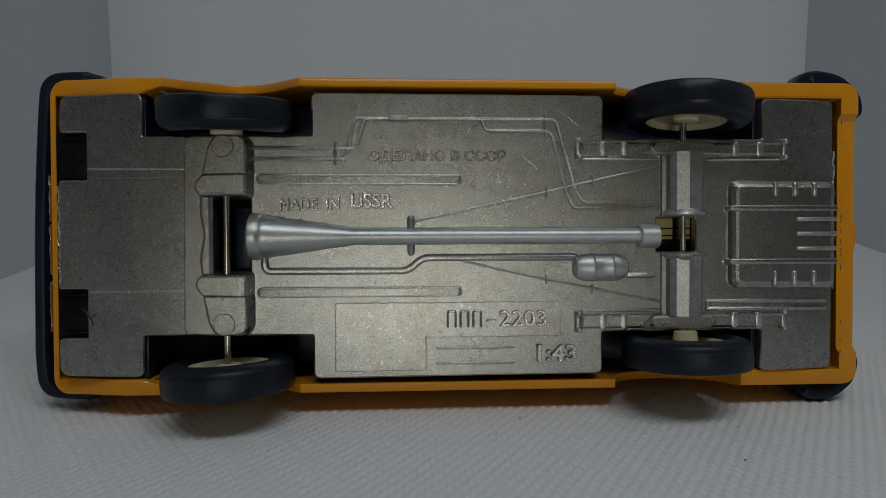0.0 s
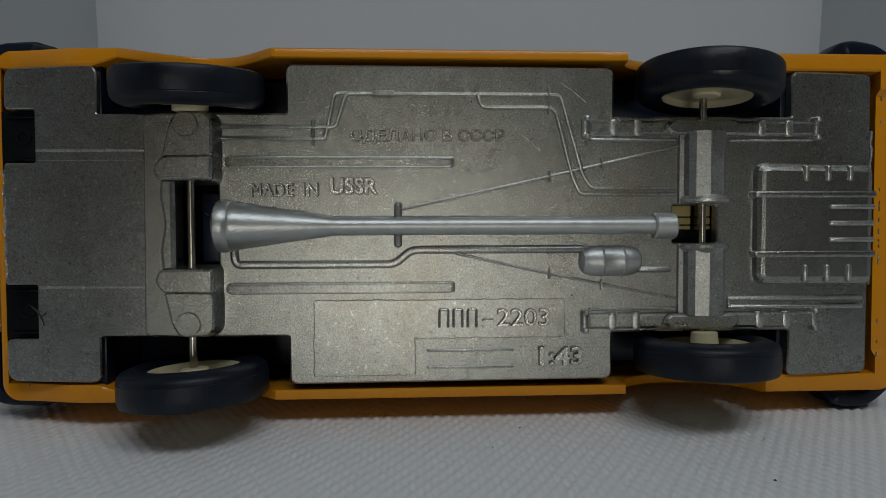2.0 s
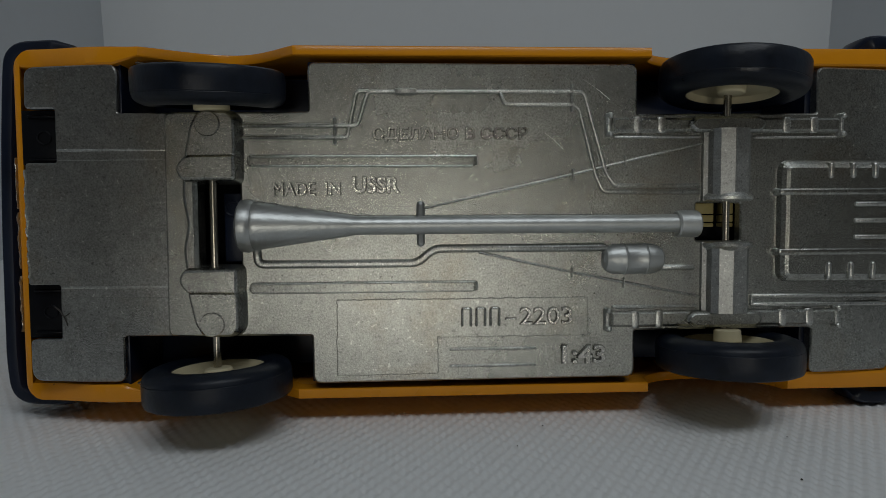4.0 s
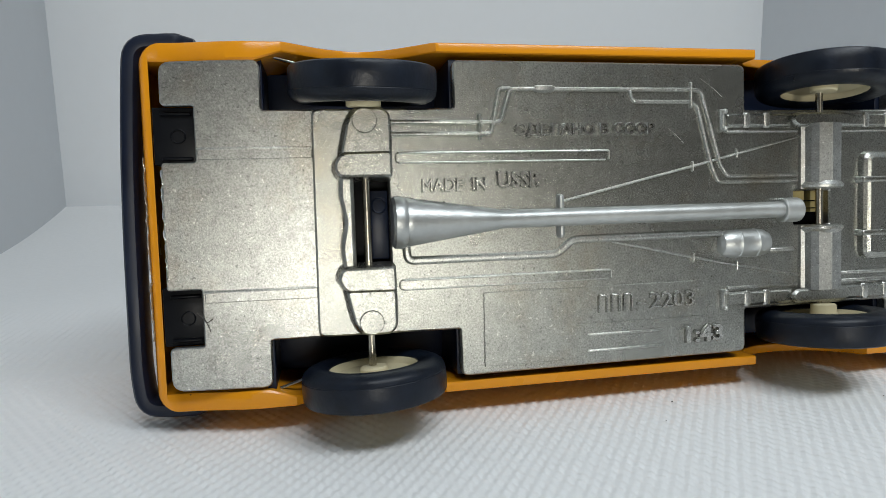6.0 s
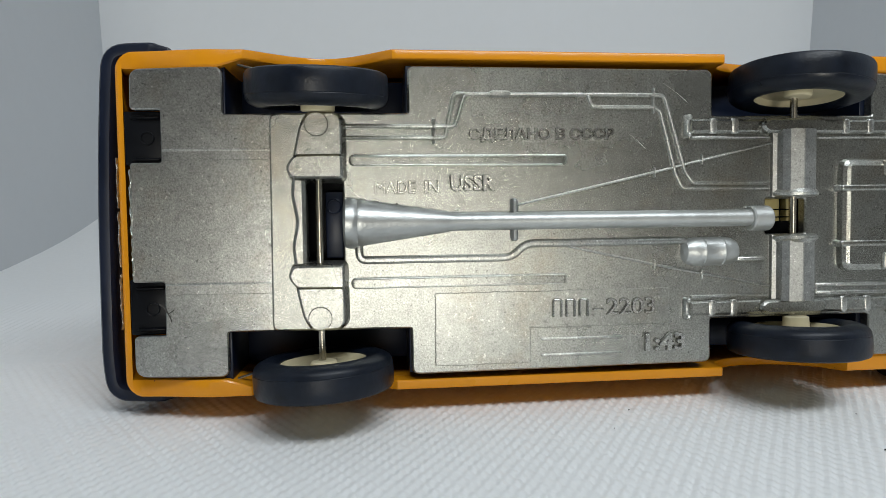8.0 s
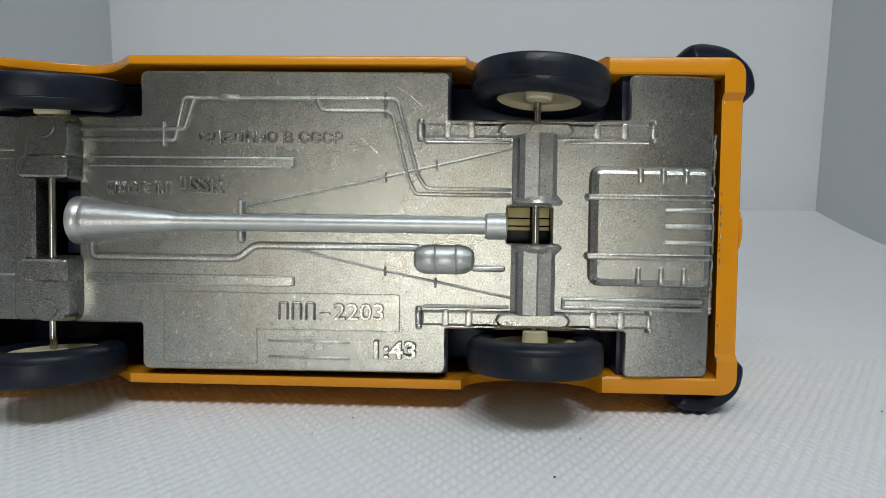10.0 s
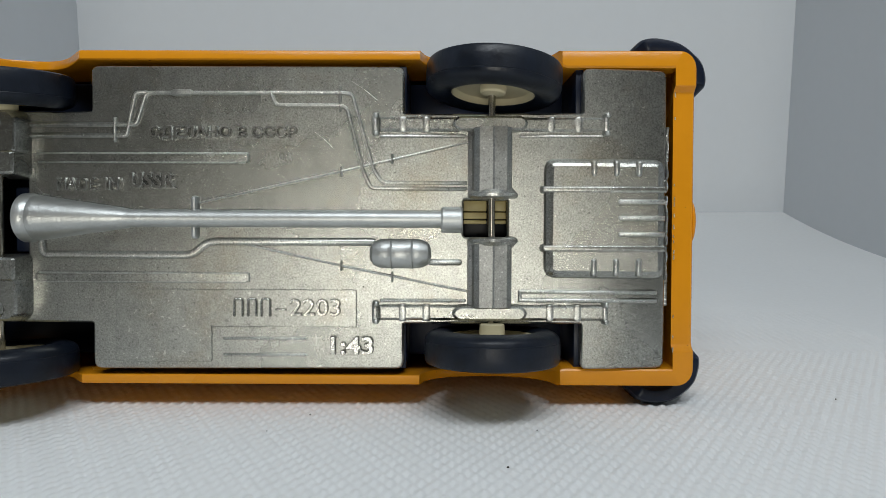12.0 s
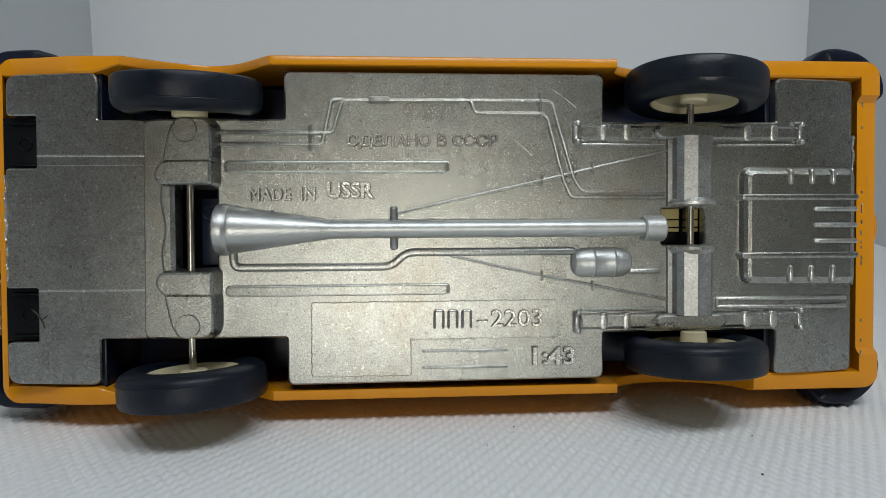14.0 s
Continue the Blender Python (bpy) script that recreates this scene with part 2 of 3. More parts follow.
def ridge(pts, width, height, base=0.0, r=0.8, bm=None, flat=0.0, sink=0.15):
    """A half-round bead cast along a line on the pan, standing height out of y = base, with rounded ends.
    flat: the share of its width that is a level top."""
    bm = bm or bmesh.new()
    line = soft_line(pts, r)
    w = width / 2
    cap = w * 0.9
    path = []
    for i, p in enumerate(line):
        a = line[i + 1] - p if i == 0 else p - line[i - 1]
        b = p - line[i - 1] if i == len(line) - 1 else line[i + 1] - p
        t = (a.normalized() + b.normalized())
        t = t.normalized() if t.length > 1e-6 else a.normalized()
        path.append((p, Vector((-t.y, t.x)), 1 / max(0.5, t.dot(a.normalized()))))
    first, last = path[0], path[-1]
    d0, d1 = (line[1] - line[0]).normalized(), (line[-1] - line[-2]).normalized()
    ends = (0.12, 0.5, 0.8)
    full = [(line[0] - d0 * cap * math.sqrt(1 - s * s), first[1], s) for s in ends]
    full += path
    full += [(line[-1] + d1 * cap * math.sqrt(1 - s * s), last[1], s) for s in reversed(ends)]
    prof = [(-1, 0.0), (-0.94, 0.35), (-0.75, 0.68), (-0.42, 0.93), (0, 1.0), (0.42, 0.93), (0.75, 0.68), (0.94, 0.35), (1, 0.0)]
    if flat:
        prof = [(-1, 0), (-flat - (1 - flat) * 0.35, 0.8), (-flat, 1), (flat, 1), (flat + (1 - flat) * 0.35, 0.8), (1, 0)]
    rows = []
    for p, nrm, s in full:
        row = [bm.verts.new((p.x - nrm.x * w, base + sink, p.y - nrm.y * w))]
        sc = min(s, 1.0)
        for u, h in prof:
            q = p + nrm * (u * w * s)
            row.append(bm.verts.new((q.x, base - h * height * (sc if sc < 1 else 1), q.y)))
        row.append(bm.verts.new((p.x + nrm.x * w, base + sink, p.y + nrm.y * w)))
        rows.append(row)
    for a, b in zip(rows, rows[1:]):
        for i in range(len(a) - 1):
            bm.faces.new((a[i], a[i + 1], b[i + 1], b[i]))
    bm.faces.new(rows[0])
    bm.faces.new(list(reversed(rows[-1])))
    return bm


def lathe(profile, axis="z", centre=(0, 0, 0), seg=64, bm=None, closed=False, squash=1.0):
    """Turns (radius, along) about an axis through centre."""
    bm = bm or bmesh.new()
    rows = []
    for r, h in profile:
        row = []
        for k in range(seg):
            a = 2 * math.pi * k / seg
            c, s = r * math.cos(a), r * math.sin(a) * squash
            v = {"z": (c, s, h), "x": (h, s, c), "y": (c, h, s)}[axis]
            row.append(bm.verts.new((v[0] + centre[0], v[1] + centre[1], v[2] + centre[2])))
        rows.append(row)
    pairs = list(zip(rows, rows[1:])) + ([(rows[-1], rows[0])] if closed else [])
    for a, b in pairs:
        for k in range(seg):
            bm.faces.new((a[k - 1], a[k], b[k], b[k - 1]))
    if not closed:
        bm.faces.new(rows[0])
        bm.faces.new(rows[-1])
    return bm


def box(x0, x1, y0, y1, z0, z1, bevel=0.2, bm=None):
    bm = bm or bmesh.new()
    got = bmesh.ops.create_cube(bm, size=1.0)
    for v in got["verts"]:
        v.co = Vector((x0 if v.co.x < 0 else x1, y0 if v.co.y < 0 else y1, z0 if v.co.z < 0 else z1))
    if bevel:
        es = list({e for v in got["verts"] for e in v.link_edges})
        bmesh.ops.bevel(bm, geom=es, offset=bevel, segments=2, profile=0.5, affect="EDGES")
    return bm


def tube(pts, prof, bm=None):
    """Sweeps a closed profile (out, along y) along an x-z line; y of the profile is absolute."""
    bm = bm or bmesh.new()
    pts = [Vector(p) for p in pts]
    rows = []
    for i, p in enumerate(pts):
        a = pts[i + 1] - p if i == 0 else p - pts[i - 1]
        b = p - pts[i - 1] if i == len(pts) - 1 else pts[i + 1] - p
        t = (a.normalized() + b.normalized()).normalized()
        nrm = Vector((-t.y, t.x))
        k = 1.0
        e = min(i, len(pts) - 1 - i)
        if e < 3:
            k = (0.55, 0.85, 0.97)[e]
        mid = sum(q[1] for q in prof) / len(prof)
        rows.append([bm.verts.new((p.x + nrm.x * o * k, mid + (y - mid) * k, p.y + nrm.y * o * k)) for o, y in prof])
    n = len(prof)
    for a, b in zip(rows, rows[1:]):
        for i in range(n):
            bm.faces.new((a[i - 1], a[i], b[i], b[i - 1]))
    bm.faces.new(rows[0])
    bm.faces.new(rows[-1])
    return bm


def lettering(name, text, x, z, width, height, mat, parent, label, lift=0.72, turn=0.0, thick=-0.016):
    """Cast letters: the text fitted to a width and height in mm, lower left corner at x, z on the pan."""
    cu = bpy.data.curves.new(name, "FONT")
    cu.body, cu.size, cu.resolution_u = text, 1.0, 3
    cu.extrude, cu.bevel_depth, cu.bevel_resolution = 0.02, 0.036, 2
    cu.offset = thick + 0.004
    tmp = new(name + "_outline", cu)
    dg = bpy.context.evaluated_depsgraph_get()
    me = bpy.data.meshes.new_from_object(tmp.evaluated_get(dg))
    bpy.data.objects.remove(tmp)
    co = np.zeros(len(me.vertices) * 3)
    me.vertices.foreach_get("co", co)
    co = co.reshape(-1, 3)
    lo, hi = co.min(0), co.max(0)
    u = (co[:, 0] - lo[0]) / (hi[0] - lo[0]) * width
    v = (co[:, 1] - lo[1]) / (hi[1] - lo[1]) * height
    a = radians(turn)
    out = np.empty_like(co)
    out[:, 0] = (x + u * math.cos(a) - v * math.sin(a)) * MM
    out[:, 2] = (z + u * math.sin(a) + v * math.cos(a)) * MM
    out[:, 1] = np.clip(-lift * co[:, 2] / hi[2], -lift, 0.05) * MM
    me.vertices.foreach_set("co", out.ravel())
    me.materials.clear()
    me.materials.append(mat)
    me.update()
    ob = new(name, me)
    ob.parent = parent
    tagged(ob, label)
    return ob


# ---- the white photo box ----
def heightfield(name, xs, ys, fn, mat):
    X, Y = np.meshgrid(xs, ys)
    Z = fn(X, Y)
    nx, ny = len(xs), len(ys)
    idx = np.arange(nx * ny).reshape(ny, nx)
    quads = np.stack([idx[:-1, :-1], idx[:-1, 1:], idx[1:, 1:], idx[1:, :-1]], -1).reshape(-1, 4)
    me = bpy.data.meshes.new(name)
    me.vertices.add(nx * ny)
    me.vertices.foreach_set("co", np.stack([X, Y, Z], -1).ravel())
    me.loops.add(quads.size)
    me.loops.foreach_set("vertex_index", quads.ravel())
    me.polygons.add(len(quads))
    me.polygons.foreach_set("loop_start", np.arange(0, quads.size, 4))
    me.update(calc_edges=True)
    me.shade_smooth()
    me.materials.append(mat)
    return new(name, me)


LEFT, RIGHT, BACK = -0.1375, 0.180, 0.205


def sheet_height(X, Y):
    """Level under the van, swept up towards the back wall, with pressed dimples all over."""
    s = np.clip((Y - 0.075) / (BACK - 0.075), 0, 1)
    z = 0.016 * s * s
    px, py = 0.0016, 0.0011
    X = X + 0.00006 * np.sin(Y * 690 + 2 * np.sin(X * 150))
    Y = Y + 0.00005 * np.sin(X * 540 + 1.7 * np.sin(Y * 210))
    d = np.cos(2 * np.pi * (X / px + Y / (2 * py))) * 0.5 + np.cos(2 * np.pi * (X / px - Y / (2 * py))) * 0.5
    fade = np.clip((0.09 - Y) / 0.05, 0, 1) * np.clip((0.16 - np.abs(X)) / 0.03, 0, 1)
    uneven = 0.85 + 0.1 * np.sin(X * 2310 + 3 * np.sin(Y * 410)) * np.sin(Y * 1870 + 2) + 0.15 * np.sin(X * 777 + Y * 530)
    z = z + 0.00016 * d * fade * uneven - 0.00008
    z = z + 0.00012 * np.sin(X * 61 + 1.3) * np.sin(Y * 83 + 0.4) * np.clip(np.abs(Y - 0.02) / 0.03, 0, 1)
    return z


gx = np.concatenate([np.linspace(LEFT - 0.002, -0.112, 14)[:-1], np.arange(-0.112, 0.112, 0.00021), np.linspace(0.112, RIGHT + 0.002, 24)])
gy = np.concatenate([np.linspace(-0.13, -0.045, 40)[:-1], np.arange(-0.045, 0.03, 0.00021), np.linspace(0.03, BACK - 0.036, 60), np.linspace(BACK - 0.0355, BACK + 0.0005, 40)])
sheet = heightfield("ground_sheet", gx, gy, sheet_height, SHEET)
tagged(sheet, "white sheet pressed with fine diamond dimples, under the van", "sheet", kind="structure")


def wall(name, x0, x1, y0, y1, z0, z1, mat, label, bevel=0.0):
    bm = box(x0 * 1000, x1 * 1000, y0 * 1000, y1 * 1000, z0 * 1000, z1 * 1000, bevel)
    ob = part(name, bm, mat, None, "", smooth=False)
    return tagged(ob, label, "wall", kind="structure")


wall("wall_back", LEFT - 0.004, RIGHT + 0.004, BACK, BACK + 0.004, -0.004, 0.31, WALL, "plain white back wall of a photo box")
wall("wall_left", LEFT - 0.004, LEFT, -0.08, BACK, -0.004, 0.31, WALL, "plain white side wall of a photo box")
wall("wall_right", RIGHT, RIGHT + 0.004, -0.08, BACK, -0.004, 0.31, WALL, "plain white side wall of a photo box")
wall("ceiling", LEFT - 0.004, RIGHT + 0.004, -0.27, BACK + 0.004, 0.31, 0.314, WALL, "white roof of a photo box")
wall("table_top", -0.7, 0.7, -0.33, 0.6, -0.034, -0.006, ROOM, "grey table under the photo box", 6.0)
for nm, a in (("room_wall_north", (-1.6, 1.6, 1.0, 1.04)), ("room_wall_south", (-1.6, 1.6, -2.84, -2.8)),
              ("room_wall_west", (-1.64, -1.6, -2.84, 1.04)), ("room_wall_east", (1.6, 1.64, -2.84, 1.04))):
    wall(nm, *a, -0.75, 1.6, ROOM, "plain wall of the dim room")
wall("room_floor", -1.64, 1.64, -2.84, 1.04, -0.79, -0.75, ROOM, "plain floor of the dim room")
wall("room_ceiling", -1.64, 1.64, -2.84, 1.04, 1.6, 1.64, ROOM, "plain ceiling of the dim room")

# ---- the toy van, lying on its side ----
VAN = Matrix(((0.99999, -0.00282, 0.00254, 0.00081), (0.00258, 0.99597, 0.0896, 0.00231), (-0.00278, -0.08959, 0.99597, 0.02566), (0, 0, 0, 1)))
van = new("toy_van")
van.matrix_world = VAN
tagged(van, "orange die-cast toy van lying on its side, bare metal underside showing", "toy van")

# body shell
SIDE = [(0.0, 22.1), (0.5, 22.25), (5, 22.6), (12, 23.1), (18, 23.6), (22, 23.72), (26, 23.3), (33, 21.8), (37, 20.6), (39.5, 18.6), (41, 15.5)]
NOSE = [(0.0, -56.7), (0.6, -56.95), (1.0, -57.2), (2.0, -57.5), (4, -58.0), (14, -58.8), (22, -57.6), (33, -52.0), (37, -50.0), (39.5, -47.5), (41, -44.0)]
TAIL = [(0.0, 59.1), (1.0, 59.5), (3, 59.9), (14, 60.0), (22, 59.4), (33, 56.4), (37, 55.2), (39.5, 53.0), (41, 49.5)]


def along(table, y):
    return float(np.interp(y, [a for a, _ in table], [b for _, b in table]))


def arch(x):
    """How far the lower edge of the side rises at x: the two wheel arches."""
    e = 0.0
    for cx, half, soft_edge in ((-31.5, 9.4, True), (32.2, 9.1, False)):
        u = abs(x - cx) / half
        if u < 1:
            e = 7.6 * (0.5 + 0.5 * math.cos(math.pi * u)) ** 0.55 if soft_edge else 8.0 * math.sqrt(1 - u * u) ** 0.9
    return e


def shell_ring(y, off):
    """Points round the body at height y; off: how far inside the outer skin (thicker behind the arches and at the tail)."""
    w, x0, x1 = along(SIDE, y), along(NOSE, y), along(TAIL, y)
    rad = 2.4
    n, ring = 220, []
    for i in range(n + 1):
        ring.append((x1 - rad + (x0 - x1 + 2 * rad) * i / n, w))
    for cx, cz, a0, step in ((x0 + rad, w - rad, 90, (0, -1)), (x0 + rad, -w + rad, 180, (1, 0)), (x1 - rad, -w + rad, 270, (0, 1)), (x1 - rad, w - rad, 0, None)):
        for i in range(1, 9):
            a = radians(a0 + 90 * i / 9)
            ring.append((cx + rad * math.cos(a), cz + rad * math.sin(a)))
        if step is None:
            break
        m = n if step[0] else 90
        for i in range(m + 1):
            ring.append((x0 + rad + (x1 - x0 - 2 * rad) * i / m, -w) if step[0] else ((x0 if step[1] < 0 else x1), step[1] * (-w + rad + (2 * w - 2 * rad) * i / m)))
    if not off:
        return ring
    out = []
    for x, z in ring:
        side = off * (1.0 + 0.75 * max(0.0, min(1.0, max((-41.0 - x) / 3.0, (x - 40.5) / 1.5)))) if off > 0.9 else off
        lo, hi = x0 + off * (0.6 if off > 0.9 else 1.0), x1 - (2.7 if off > 0.9 else off)
        out.append((min(max(x, lo), hi), max(-w + side, min(w - side, z))))
    return out


def lower_edge(x, z):
    """Height of the body's lower edge: arches, and the rise of the nose and tail aprons."""
    e = arch(x) if abs(z) > 15 else 0.0
    if x > 54:
        e += 0.8 * max(0.0, min(1.0, (17.6 - abs(z)) / 0.6))
    t = max(0.0, min(1.0, (-44.5 - x) / 11.0))
    return e + 2.4 * t * t * (3 - 2 * t)


def body_shell():
    bm = bmesh.new()
    LIP = 0.6
    rows = []
    inner = [(14.0, 1.7), (9.0, 1.6), (4.0, 1.5), (1.6, 1.4), (0.75, 1.3), (0.6, 1.15)]
    outer = [(0.6, 0.25), (0.7, 0.08), (1.0, 0.0), (2, 0), (4, 0), (7, 0), (10, 0), (14, 0), (18, 0), (22, 0), (26, 0), (30, 0), (34, 0), (37, 0), (39, 0), (40.2, 0), (41, 0)]
    for y, off in inner + outer:
        row = []
        for x, z in shell_ring(y, off):
            yy = y + lower_edge(x, z) * (1 - min(1, max(0, (y - LIP) / 18.0)))
            k = (along(SIDE, yy) - off) / (along(SIDE, y) - off)
            if z > 0:
                k *= 0.993 - 0.014 * max(0.0, min(1.0, (-34.0 - x) / 8.0))
            row.append(bm.verts.new((x, yy, z * k)))
        rows.append(row)
    n = len(rows[0])
    for a, b in zip(rows, rows[1:]):
        for i in range(n):
            bm.faces.new((a[i - 1], a[i], b[i], b[i - 1]))
    bm.faces.new(rows[-1])
    return bm


body = part("body", body_shell(), PAINT, van, "glossy orange painted shell")

# base plate: the wide pan, with wheel cut-outs, notches and axle openings
pan_outline = [(-37.7, 13.75), (-20.25, 13.85), (-20.25, 19.85), (20.95, 19.8), (20.95, 13.65), (44.35, 13.75), (44.35, 19.6), (55.5, 19.5),
               (55.5, -19.85), (44.3, -19.9), (44.3, -13.9), (20.9, -13.95), (20.9, -19.95), (-20.2, -20.1), (-20.2, -14.0), (-37.9, -13.85)]
pan_round = [1.0, 0.3, 1.0, 1.1, 0.3, 0.3, 0.9, 0.9, 1.1, 0.8, 0.3, 0.3, 1.0, 1.1, 0.3, 1.0]
front_hole = [(-34.2, 5.4), (-28.7, 5.4), (-28.75, -5.45), (-34.3, -5.45)]
rear_hole = [(28.75, 2.4), (34.55, 2.35), (34.55, -2.5), (28.75, -2.5)]
base = part("base_plate", bend(slab(rounded(pan_outline, pan_round), [rounded(front_hole, 0.3), rounded(rear_hole, 0.3)], 0.0, 1.4, 0.24), tail_rise, TAIL_CUTS), PAN, van,
            "grainy bare zinc base plate")
floor_outline = [(-54.75, 19.3), (-43.4, 19.7), (-43.45, 13.7), (-37.4, 13.75), (-37.6, -13.85), (-43.5, -13.85), (-43.5, -19.7), (-55.2, -19.4),
                 (-55.2, -14.2), (-51.3, -14.2), (-51.25, -7.35), (-55.2, -7.35), (-55.0, 7.7), (-51.15, 7.7), (-51.15, 14.3), (-54.85, 14.3)]
part("front_floor", bend(slab(rounded(floor_outline, [1.3, 1.3, 0.3, 0.2, 0.2, 0.3, 1.3, 1.5, 0.6, 0.3, 0.3, 0.4, 0.4, 0.3, 0.3, 0.6]), [], 0.45, 1.6), nose_rise, NOSE_CUTS),
     FLOOR_PAN, base, "smoother grey front floor panel")
# pressed seams of the front floor
for z0, z1 in ((9.2, 7.95), (-7.7, -9.0)):
    part("floor_seam", bend(ridge([(-50.9, z0), (-37.8, z0)], 0.35, 0.14, 0.45), nose_rise, NOSE_CUTS), RIB, base)
    part("floor_channel", bend(slab([(-50.9, z0), (-37.8, z0), (-37.8, z1), (-50.9, z1)], [], 0.36, 0.7, 0.08), nose_rise, NOSE_CUTS), FLOOR_PAN, base)

# front axle beam: two spring turrets and the bridge between them
def turret(flip):
    s = -1 if flip else 1
    bm = slab(rounded([(-33.6, 12.1 * s), (-32.7, 13.5 * s), (-29.3, 13.5 * s), (-28.5, 12.7 * s), (-28.5, 8.0 * s), (-34.5, 8.0 * s)], 0.7), [], -2.8, 0.3, 0.3, draft=0.45)
    part("turret_slope", bm, PAN, base)
    bm = slab(rounded([(-28.5, 8.35 * s), (-34.4, 8.25 * s), (-35.4, 6.7 * s), (-34.8, 5.35 * s), (-28.5, 5.3 * s)], [0.6, 0.8, 0.6, 0.5, 0.5]), [], -3.2, 0.3, 0.3, draft=0.4)
    part("turret_block", bm, PAN, base)
    bm = lathe([(0.05, -3.0), (1.38, -3.0), (1.48, -2.85), (1.5, 0.2), (0.05, 0.2)], "y", (-31.6, 0, 11.95 * s), 32)
    part("pivot_boss", bm, PAN, base)


turret(False)
turret(True)
part("axle_bridge", slab(rounded([(-34.7, 5.6), (-33.1, 5.5), (-33.1, -5.5), (-34.6, -5.6), (-34.9, -3), (-34.3, 0), (-34.9, 3.4)], 0.5), [], -2.7, 0.3, 0.45), PAN, base)

# propeller shaft
prof = [(0.05, -29.1), (2.75, -29.1), (3.2, -28.8), (3.25, -28.0), (3.1, -27.6), (2.95, -27.35), (3.0, -27.1), (2.9, -26.6), (2.0, -20.5), (1.35, -15.9),
        (1.18, -15.2), (1.15, 0), (1.12, 26.2), (0.05, 26.2)]
shaft = part("propeller_shaft", lathe(prof, "x", (0.5, -0.8, -0.2), 48), SHAFT, base, "bright zinc propeller shaft")
part("shaft_sleeve", lathe([(0.05, 26.2), (1.55, 26.2), (1.7, 26.4), (1.7, 28.8), (1.55, 29.0), (0.05, 29.0)], "x", (-0.35, -0.7, -0.3), 32), SHAFT, shaft)
for z0, z1 in ((0.7, 2.35), (-2.45, -1.1)):
    part("shaft_clamp", ridge([(-6.5, z0), (-6.5, z1)], 1.05, 1.0), SHAFT, shaft)

# exhaust pipe, silencer and tail pipe
pipe = part("exhaust_pipe", ridge([(-26.8, -3.0), (-26.7, -5.0), (-6.9, -5.0), (-4.9, -3.2), (16.8, -3.2)], 1.05, 0.6, r=1.0), RIB, base)
bm = lathe([(0.05, 16.45), (0.9, 16.55), (1.5, 16.95), (1.85, 17.7), (1.95, 18.5), (1.95, 19.2), (2.05, 19.35), (1.95, 19.5), (1.95, 21.9), (2.05, 22.05), (1.95, 22.2),
            (1.95, 22.6), (1.8, 23.4), (1.45, 24.1), (0.9, 24.45), (0.05, 24.55)], "x", (0, -0.1, -4.72), 32, squash=0.85)
part("silencer", bm, SHAFT, pipe)
part("tail_pipe", ridge([(24.5, -5.85), (28.2, -5.85)], 0.85, 0.5), RIB, pipe)

# long frame beads
for z in (7.8, -7.95):
    bead = part("frame_bead", ridge([(-27.2, z), (-0.1, z)], 1.5, 0.2, flat=0.75), PAN, base)
    part("bead_edge", ridge([(-27.2, z + 0.55), (0.5, z + 0.55), (0.5, z - 0.45)], 0.32, 0.38, r=0.25), RIB, bead)
    part("bead_edge", ridge([(-27.2, z - 0.62), (0.0, z - 0.62)], 0.25, 0.26), RIB, bead)

# brake lines
part("brake_line", ridge([(-28.2, 12.1), (-14.2, 12.1), (-12.9, 16.25), (12.6, 16.32), (14.1, 16.2), (16.95, 6.2), (18.1, 4.6), (29.0, 4.56)], 0.55, 0.4, r=0.6), RIB, base)
part("brake_line", ridge([(-28.2, 10.65), (-15.5, 10.65), (-14.3, 16.3), (-12.9, 16.3)], 0.55, 0.4, r=0.5), RIB, base)
part("brake_line", ridge([(3.5, 16.2), (4.1, 14.7), (12.7, 14.7), (13.5, 14.2), (15.6, 6.0), (16.6, 3.85), (29.0, 3.8)], 0.55, 0.4, r=0.6), RIB, base)
part("line_sleeve", ridge([(-9.3, 16.3), (-7.2, 16.3)], 0.95, 0.5, flat=0.5), RIB, base)
part("line_clip", ridge([(-17.0, 10.0), (-17.0, 12.9)], 0.5, 0.42), RIB, base)
part("line_clip", ridge([(12.55, 14.0), (12.55, 17.1)], 0.45, 0.42), RIB, base)

# handbrake cables with their clips
part("handbrake_cable", ridge([(-5.9, 1.9), (12.7, 6.05), (29.3, 9.95)], 0.36, 0.32, r=0.5), RIB, base)
part("handbrake_cable", ridge([(0.9, -3.7), (12.7, -6.35), (29.3, -9.65)], 0.36, 0.32, r=0.5), RIB, base)
for x, z in ((12.7, 6.05), (19.4, 7.7), (12.7, -6.35), (19.4, -7.8)):
    part("cable_clip", ridge([(x, z - 0.55), (x, z + 0.55)], 0.35, 0.4), RIB, base)

